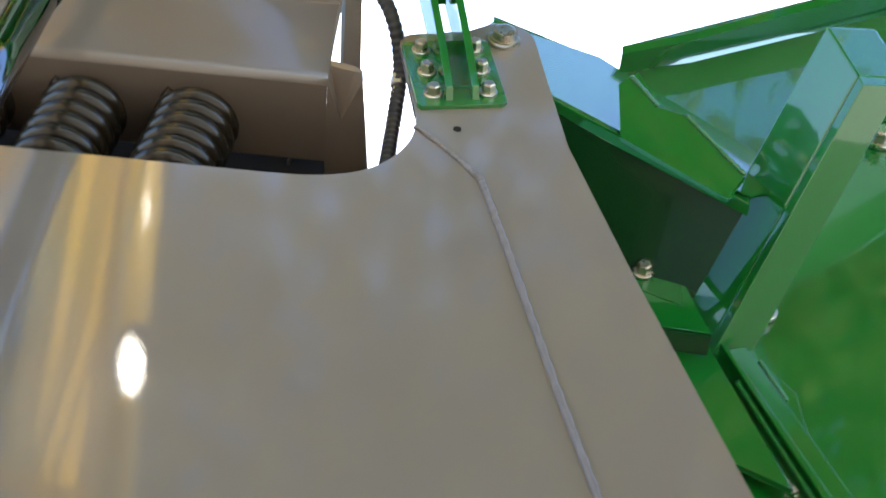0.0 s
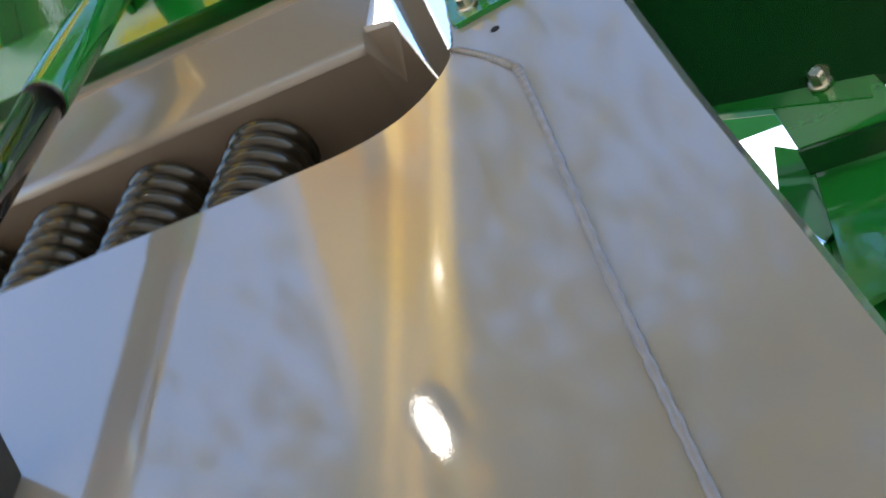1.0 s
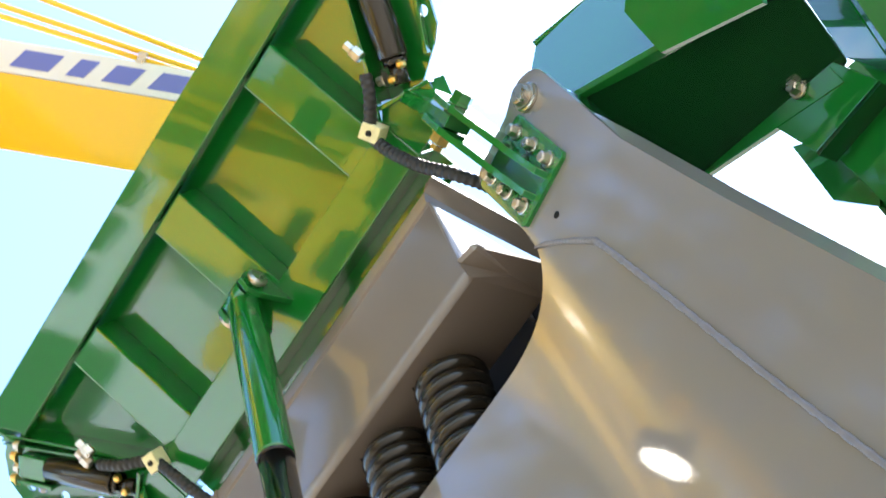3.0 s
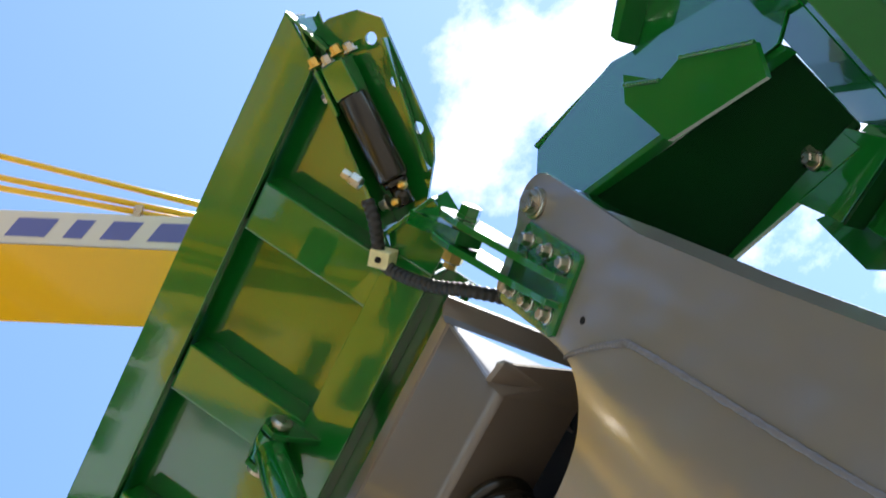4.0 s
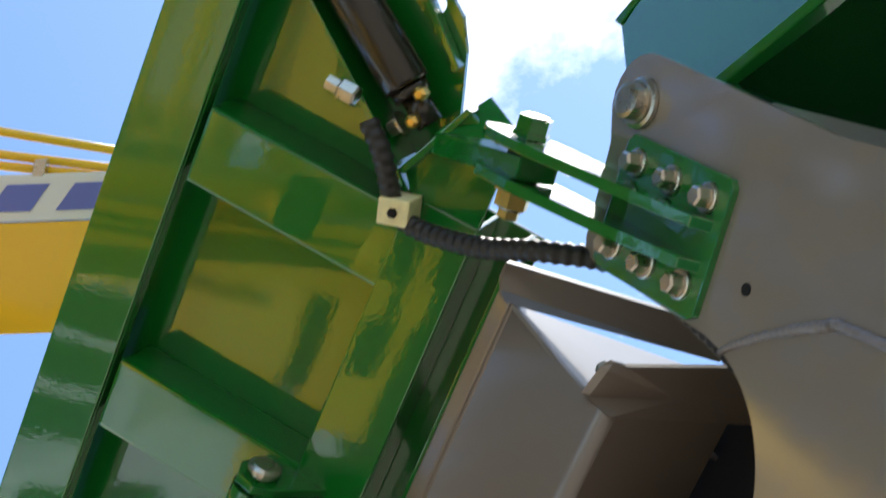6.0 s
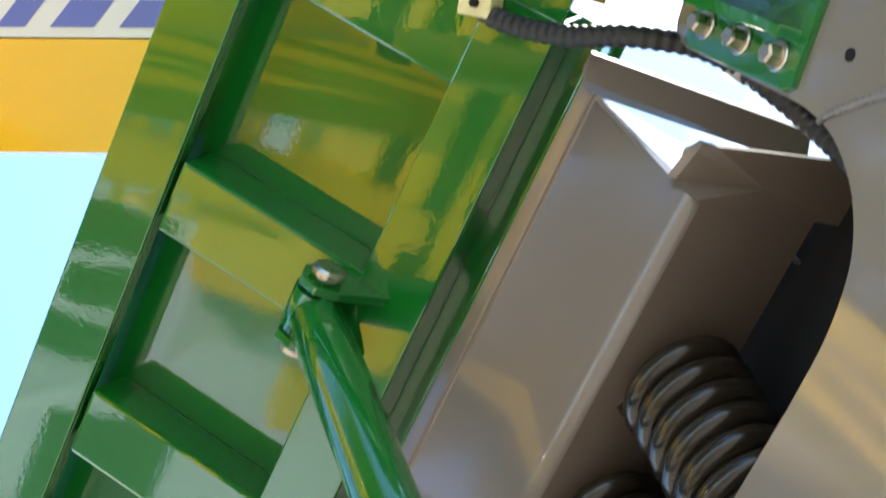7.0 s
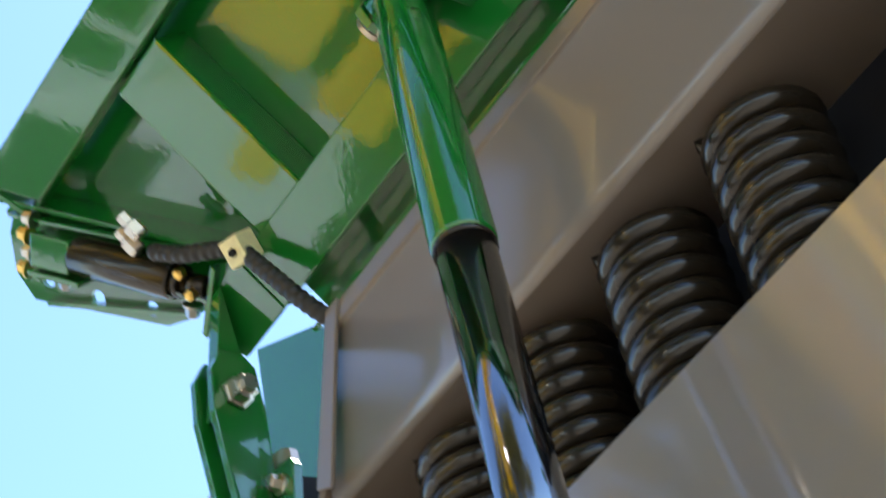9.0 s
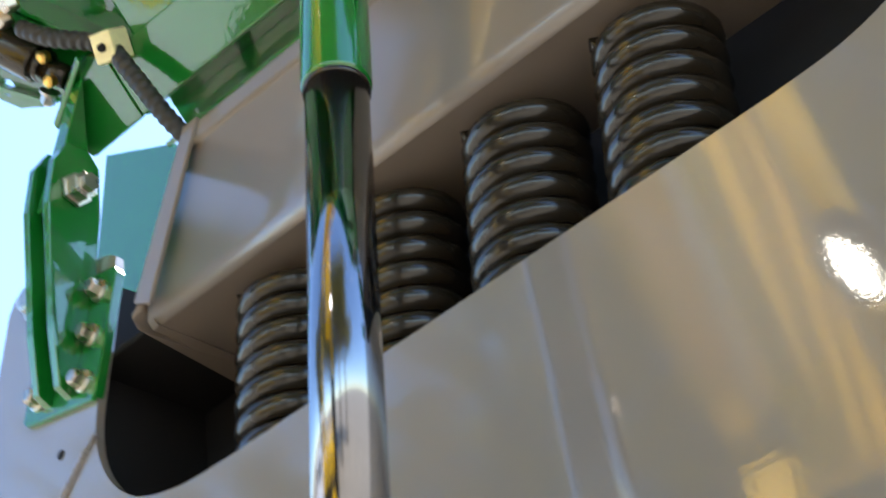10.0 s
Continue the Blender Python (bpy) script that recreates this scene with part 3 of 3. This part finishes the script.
R_HOSE = [wing(0.335, 0.180, 0.020), wing(0.318, 0.200, 0.022), wing(0.285, 0.222, 0.016), Vector((0.279, -0.052, 0.232)), Vector((0.300, -0.034, 0.175)), Vector((0.330, -0.016, 0.124)), Vector((0.345, 0.022, 0.088)), Vector((0.345, 0.048, 0.02)), Vector((0.342, 0.055, -0.10)), Vector((0.34, 0.06, -0.25))]
build_hose(R_HOSE, [(Vector((0.345, 0.030, 0.078)), (0, 0.3, -1)), (wing(0.346, 0.165, 0.018), -WD)], "black ribbed hydraulic hose clamped to the wing")
L_HOSE = [wing(-0.335, 0.165, 0.020), wing(-0.312, 0.190, 0.022), wing(-0.276, 0.222, 0.016), Vector((-0.262, -0.050, 0.222)), Vector((-0.250, -0.026, 0.180)), Vector((-0.240, 0.004, 0.146)), Vector((-0.232, 0.030, 0.110)), Vector((-0.250, 0.060, 0.05)), Vector((-0.310, 0.100, -0.04)), Vector((-0.32, 0.110, -0.25))]
build_hose(L_HOSE, [(wing(-0.346, 0.155, 0.018), -WD), (wing(-0.330, 0.150, 0.022), -WD)], "black ribbed hydraulic hose clamped to the wing")


def build_clamp(side):
    f = (lambda p: Vector(p)) if side > 0 else far_side
    o = f(wing(0.283, 0.226, 0.0))
    root = empty("hose_clamp", o)
    u = WD * 0.012 + Vector((0.004 * side, 0, 0))
    v = Vector((0.010 * side, 0, 0)) - WD * 0.003
    part("saddle", prism([o + u + v + WN * 0.001, o - u + v + WN * 0.001, o - u - v + WN * 0.001, o + u - v + WN * 0.001], WN * 0.026, 0.002), DECAL, root, "pale yellow clamp block")
    part("screw", disc_stack(o + WN * 0.027, WN, [(0, 0.004), (0.003, 0.0035)], 6), DARK, root)
    return tagged(root, "pale yellow hose clamp screwed to the wing", "hose clamp", "hose clamps")


for side in (1, -1):
    build_clamp(side)


# ---- green side frame behind the panel ----
def build_side_frame():
    root = empty("side_frame", (0.8, 0.25, -3.1))
    back = (0.0, 0.008, 0.004)
    front = [(.428, .074, .254), (.444, .092, .304), (.572, .134, .301), (.606, .1365, .270), (.76, .125, .16), (.765, .118, .06), (.725, .1065, .015), (.48, .054, .119)]
    part("beam_face", prism(flat(front), back, 0.0015), GREEN, root)
    soffit = [(.478, .056, .117), (.726, .108, .012), (.69, .222, -.005), (.655, .222, -.025), (.46, .205, .047)]
    # underside and nose: the shade beneath the beam is put into their colour
    part("beam_underside", prism(flat(soffit), (0, 0.004, 0.008), 0.001), GREEN_SHADED, root, "green underside, darkened in colour for its shade")
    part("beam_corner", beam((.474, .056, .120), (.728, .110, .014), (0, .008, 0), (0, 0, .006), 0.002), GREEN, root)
    part("beam_nose", prism([(.472, .012, .115), (.478, .056, .117), (.545, .012, -.160)], (0.003, 0.003, 0.002)), GREEN_SHADED, root)
    part("beam_top", prism([(.444, .092, .304), (.572, .134, .301), (.572, .45, .32), (.40, .45, .32)], (0, 0, 0.008), 0.001), GREEN, root)
    part("beam_rear", prism([(.46, .205, .047), (.672, .205, -.046), (.66, .212, .25), (.43, .212, .30)], (0, 0.008, 0), 0.001), GREEN, root)
    boltplate = [(.587, .206, .064), (.655, .206, .030), (.674, .206, -.004), (.700, .206, -.084), (.600, .206, -.078), (.575, .206, .02)]
    part("bolt_plate", prism(flat(boltplate), (0, 0.008, 0.003), 0.001), GREEN, root)
    # same shade-coloured green along the plate's lower edge
    part("plate_edge", prism([(.600, .206, -.080), (.700, .206, -.086), (.700, .236, -.082), (.600, .236, -.076)], (0, 0, -.004)), GREEN_SHADED, root)
    bolt((.629, .203, .001), (0, -1, -0.1), 0.017, root)
    A, B = Vector((.676, .248, .022)), Vector((.705, .262, -.050))
    run = Vector((.043, -.100, .050))
    part("fore_beam", prism([A, B, B + run * 2.8, A + run * 2.8], (.062, .018, .034), 0.003), GREEN, root)
    part("fore_beam_lip", prism([B, B + run * 2.8, B + run * 2.8 + Vector((.004, .002, -.012)), B + Vector((.004, .002, -.012))], (.05, .016, .03), 0.001), GREEN, root)
    sheet = [(.722, .272, -.075), (.735, .272, .06), (.93, .272, .45), (1.40, .272, .85), (1.45, .272, -.9), (.98, .272, -.60)]
    part("side_sheet", prism(sheet, (0, 0.006, 0), 0.001), GREEN, root)
    bolt((.776, .268, .030), (0, -1, -0.1), 0.024, root)
    bolt((.954, .268, .386), (0, -1, -0.1), 0.026, root)
    part("lower_web", prism([(.600, .240, -.046), (.702, .240, -.060), (.777, .240, -.265), (.721, .240, -.236), (.62, .240, -.26)], (0, 0.008, 0), 0.001), GREEN, root)
    part("lower_angle", prism([(.715, .232, -.068), (.722, .232, -.072), (.875, .232, -.42), (.862, .232, -.42)], (0, 0.034, 0), 0.001), GREEN, root)
    part("lower_strip", prism([(.713, .252, -.060), (.748, .252, -.048), (.940, .252, -.480), (.890, .252, -.490)], (0, 0.008, 0), 0.001), GREEN, root)
    part("brace", prism([(.597, .262, .050), (.690, .262, .020), (.80, .264, -.10), (.84, .264, -.45), (.66, .262, -.40), (.602, .262, -.17)], (0, 0.006, 0), 0.001), GREEN, root)
    part("wedge_plate", prism([(.564, .262, .010), (.600, .262, -.020), (.640, .262, -.095), (.600, .262, -.150), (.564, .262, -.092)], (0, -0.006, 0)), GREEN, root)
    part("brace_edge", prism([(.597, .260, .050), (.602, .260, -.17), (.66, .260, -.40), (.655, .260, -.40), (.597, .260, -.17), (.592, .260, .050)], (0, 0.045, 0)), GREEN, root)
    # unseen block added to keep ground bounce off the frame from below
    part("bounce_block", prism([(-0.8, 0.45, -0.75), (1.35, 0.45, -0.75), (1.35, 0.45, -3.1), (-0.8, 0.45, -3.1)], (0, 1.6, 0), 0.02), GREEN, root)
    # closing sheets above, with a folded top edge
    part("upper_sheet", prism(flat([(.606, .1375, .270), (.575, .150, .302), (.690, .170, .350), (.950, .170, .520), (1.40, .170, .78), (.955, .170, .32), (.76, .126, .15)]), (0, 0.006, 0.002)), GREEN, root)
    part("roof_edge", prism([(.600, .118, .298), (.682, .118, .340), (.944, .118, .512), (1.40, .118, .81), (1.40, .19, .83), (.944, .19, .53), (.60, .19, .315)], (0, -0.003, 0.012)), GREEN, root)
    part("gusset", prism([(.583, .051, .134), (.605, .050, .160), (.627, .059, .109), (.658, .063, .104), (.719, .079, .028), (.699, .082, -.011), (.585, .062, .052)], (0.001, 0.006, 0)), GREEN, root)
    for a, c in (((.681, .246, .040), (.715, .260, -.030)), ((.764, .262, -.059), (.788, .262, -.116)), ((.658, .062, .104), (.719, .078, .028)), ((.597, .050, .150), (.627, .058, .109)), ((.73, .238, -.12), (.80, .238, -.29))):
        A, B = Vector(a), Vector(c)
        pts = [A.lerp(B, i / 40) for i in range(41)]
        part("weld_bead", tube(pts, [0.0028 + 0.0006 * math.sin(i * 1.7) for i in range(41)], 7), GREEN, root)
    part("upright", prism([(1.0, .275, -.5), (1.4, .275, -.5), (1.4, .275, -3.1), (1.0, .275, -3.1)], (0, 0.25, 0), 0.003), GREEN, root)
    return tagged(root, "green welded steel side frame with bolts and gussets", "machine frame")


build_side_frame()


# ---- yellow crane boom overhead, yellow machine and post with an added glow facing the panel ----
def build_boom():
    root = empty("crane_boom", (-1.95, -4.2, -3.1))
    o = Vector((-0.152, -0.3, 0.683))
    d = Vector((0.284, 0.6, -0.268)) / 0.6
    e = Vector((0.100, 0.0, 0.042))
    back = Vector((-0.05, 0.06, 0.10))
    p0, p1 = o - d * 3.75, o + d * 0.33

    def at(k, lift=0.0):
        return p0 + e * k + back * lift

    part("box_girder", prism([at(0), at(1.0), at(1.0, 1.0), at(0, 1.0)], p1 - p0, 0.002), YELLOW, root)
    part("white_band", prism([at(1.01), at(1.43), at(1.43, 0.8), at(1.01, 0.8)], p1 - p0, 0.001), WHITE, root)
    n = e.cross(d).normalized()
    n = n if n.z < 0 else -n
    run, k = 3.0, 0
    while run < 4.0:
        w = 0.022 + 0.012 * ((k * 7) % 3)
        q = [at(1.10) + d * run, at(1.10) + d * (run + w), at(1.34) + d * (run + w + 0.012), at(1.34) + d * (run + 0.012)]
        part("lettering_bar", prism([v - n * 0.0008 for v in q], n * 0.002), BLUE, root)
        run += w + (0.02 if k % 5 else 0.07)
        k += 1
    # pipes run level along the boom and slope down to its tip
    for q in (1.50, 1.62, 1.86):
        bend = at(q * 1.20, 0.15) + d * 3.65
        tip = at(1.0 + (q - 1.0) * 0.40, 0.15) + d * 4.06
        part("pipe", tube([at(q * 1.20, 0.15), bend - d * 0.03, bend + (tip - bend) * 0.06, tip], 0.0046, 12), YELLOW, root)
    for i in range(12):
        c = p0 + d * (0.15 + i * 0.29)
        part("pipe_clip", prism([c + e * 1.42, c + e * 2.24, c + e * 2.24 + d * 0.012, c + e * 1.42 + d * 0.012], back * 0.2, 0.001), YELLOW, root)
    c = p0 + d * 3.87
    part("pipe_clip", prism([c + e * 1.40, c + e * 1.56, c + e * 1.56 + d * 0.010, c + e * 1.40 + d * 0.010], back * 0.2, 0.001), ZINC, root)
    part("mast", prism([(-2.04, -4.42, -3.1), (-1.86, -4.42, -3.1), (-1.86, -4.24, -3.1), (-2.04, -4.24, -3.1)], (0, 0, 5.5), 0.02), YELLOW, root)
    return tagged(root, "yellow crane boom with a white lettered band and pipes", "crane boom")


build_boom()


def build_yellow_machine():
    root = empty("yellow_machine", (-1.4, -4.6, -3.1))
    part("lower_body", prism([(-2.6, -4.2, -2.5), (0.6, -4.2, -2.5), (0.6, -4.2, -1.96), (-2.6, -4.2, -1.96)], (0, -1.5, 0), 0.04), DARK, root)
    part("engine_cover", prism([(-2.6, -4.25, -1.95), (0.5, -4.25, -1.95), (0.4, -4.3, -1.62), (-2.6, -4.3, -1.62)], (0, -1.4, 0), 0.04), YELLOW, root)
    part("grille", prism([(-2.5, -4.32, -1.61), (0.3, -4.32, -1.61), (0.3, -4.34, -1.52), (-2.5, -4.34, -1.52)], (0, -1.3, 0), 0.02), DARK, root)
    part("hood", prism([(-2.5, -4.3, -1.51), (0.3, -4.3, -1.51), (0.0, -4.4, -1.08), (-2.5, -4.4, -1.06)], (0, -1.3, 0), 0.04), YELLOW, root)
    cab = part("cab", prism([(-3.0, -4.5, -1.15), (-2.18, -4.5, -1.15), (-2.22, -4.6, 0.1), (-2.9, -4.6, 0.1)], (0, -1.1, 0), 0.05), WHITE, root, "white driver's cab")
    for x0, x1, z0, z1 in ((-2.94, -2.76, -0.98, -0.12), (-2.70, -2.52, -0.98, -0.62), (-2.70, -2.52, -0.56, -0.12), (-2.46, -2.28, -0.98, -0.12)):
        part("cab_window", prism([(x0, -4.50, z0), (x1, -4.50, z0), (x1, -4.57, z1), (x0, -4.57, z1)], (0, 0.02, 0), 0.01), DARK, cab)
    for k in range(3):
        x = -1.30 + k * 0.36
        part("vent_slot", prism([(x, -4.318, -1.40), (x + 0.20, -4.318, -1.40), (x + 0.18, -4.342, -1.30), (x + 0.02, -4.342, -1.30)], (0, 0.012, 0), 0.003), DARK, root)
    for z in (-0.96, -0.82, -0.68):
        part("guard_rail", tube([(-2.15, -4.30, z), (0.2, -4.30, z)], 0.026, 12), YELLOW, root)
    for x in (-2.12, -1.55, -0.95, -0.35, 0.18):
        part("rail_post", tube([(x, -4.30, -1.30), (x, -4.30, -0.68)], 0.022, 12), YELLOW, root)
    part("sign_plate", prism([(-1.82, -4.27, -1.16), (-1.45, -4.27, -1.16), (-1.45, -4.27, -1.06), (-1.82, -4.27, -1.06)], (0, 0.008, 0), 0.002), WHITE, root)
    part("tool_box", prism([(-2.86, -4.24, -1.60), (-2.62, -4.24, -1.60), (-2.62, -4.24, -1.46), (-2.86, -4.24, -1.46)], (0, 0.12, 0), 0.01), YELLOW, root)
    part("lower_stripe", prism([(-2.3, -4.246, -1.84), (0.4, -4.246, -1.84), (0.4, -4.262, -1.74), (-2.3, -4.262, -1.74)], (0, 0.012, 0), 0.002), DARK, root)
    for x in (-2.7, -0.2):
        w = part("wheel", tube([(x, -4.15, -2.55), (x, -4.6, -2.55)], 0.55, 36), RUBBER, root)
        part("rim", disc_stack((x, -4.15, -2.55), (0, 1, 0), [(0, 0.33), (0.02, 0.32), (0.03, 0.15)], 28), YELLOW, w)
    return tagged(root, "yellow wheeled machine parked in the sun", "yellow machine")


build_yellow_machine()


def build_van():
    root = empty("white_van", (-4.7, -5.8, -3.1))
    side = [(-6.6, -5.0, -2.65), (-2.9, -5.0, -2.65), (-2.75, -5.0, -1.9), (-3.1, -5.0, -1.55), (-3.6, -5.05, -0.75), (-6.6, -5.05, -0.7)]
    part("body", prism(side, (0, -1.8, 0), 0.05), WHITE, root)
    for x0, x1 in ((-6.3, -5.4), (-5.2, -4.4), (-4.2, -3.5)):
        part("window", prism([(x0, -5.03, -1.50), (x1, -5.03, -1.50), (x1 - 0.05, -5.045, -0.95), (x0, -5.045, -0.95)], (0, 0.04, 0), 0.01), DARK, root)
    for x in (-5.8, -3.5):
        w = part("wheel", tube([(x, -4.98, -2.72), (x, -5.25, -2.72)], 0.36, 32), RUBBER, root)
        part("hub", disc_stack((x, -4.98, -2.72), (0, 1, 0), [(0, 0.2), (0.02, 0.18)], 24), ZINC, w)
    return tagged(root, "white van with dark side windows parked in the yard", "van")


build_van()


def build_yellow_post():
    y = -0.60
    root = empty("yellow_post", (0.05, y, -3.1))

    def lean(z):
        return 0.020 - 0.115 * (z - 0.13)

    # unseen lower post kept near-black so the wing mirrors less yellow
    part("post_base", tube([(0.058, y, -3.1), (lean(-0.20), y, -0.20)], 0.034, 28), DARK, root)
    part("post", tube([(lean(-0.20), y, -0.20), (lean(1.1), y, 1.1)], 0.026, 28), YELLOW, root)
    q = [(lean(z) + dx, y - 0.05, z) for dx, z in ((-0.150, 0.02), (-0.025, 0.0), (-0.025, 1.1), (-0.150, 1.1))]
    part("mast_plate", prism(q, (0, -0.03, 0), 0.004), YELLOW, root)
    x = 0.020
    # an added glow hangs on the post facing down, for the panel's white glint
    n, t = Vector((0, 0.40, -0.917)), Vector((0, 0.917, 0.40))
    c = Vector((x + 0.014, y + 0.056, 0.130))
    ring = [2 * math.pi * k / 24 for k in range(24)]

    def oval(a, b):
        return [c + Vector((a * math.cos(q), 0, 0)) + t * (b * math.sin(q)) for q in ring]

    part("glow_housing", prism([v - n * 0.002 for v in oval(0.027, 0.048)], n * -0.030, 0.002), DARK, root)
    # housing and rim keep the added glow out of the wing's reflections
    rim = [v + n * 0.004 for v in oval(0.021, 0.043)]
    part("glow_rim", tube(rim + rim[:1], 0.0068, 8), DARK, root)
    part("glint_oval", prism(oval(0.014, 0.036), n * 0.004), GLINT_GLOW, root, "added glowing oval that makes the panel's glint")
    part("glow_arm", prism([(x - 0.012, y, 0.150), (x + 0.012, y, 0.150), (x + 0.012, y + 0.056, 0.155), (x - 0.012, y + 0.056, 0.155)], (0, 0, 0.012), 0.001), YELLOW, root)
    return tagged(root, "yellow post with an added glow for the panel's glint", "lamp post")


build_yellow_post()
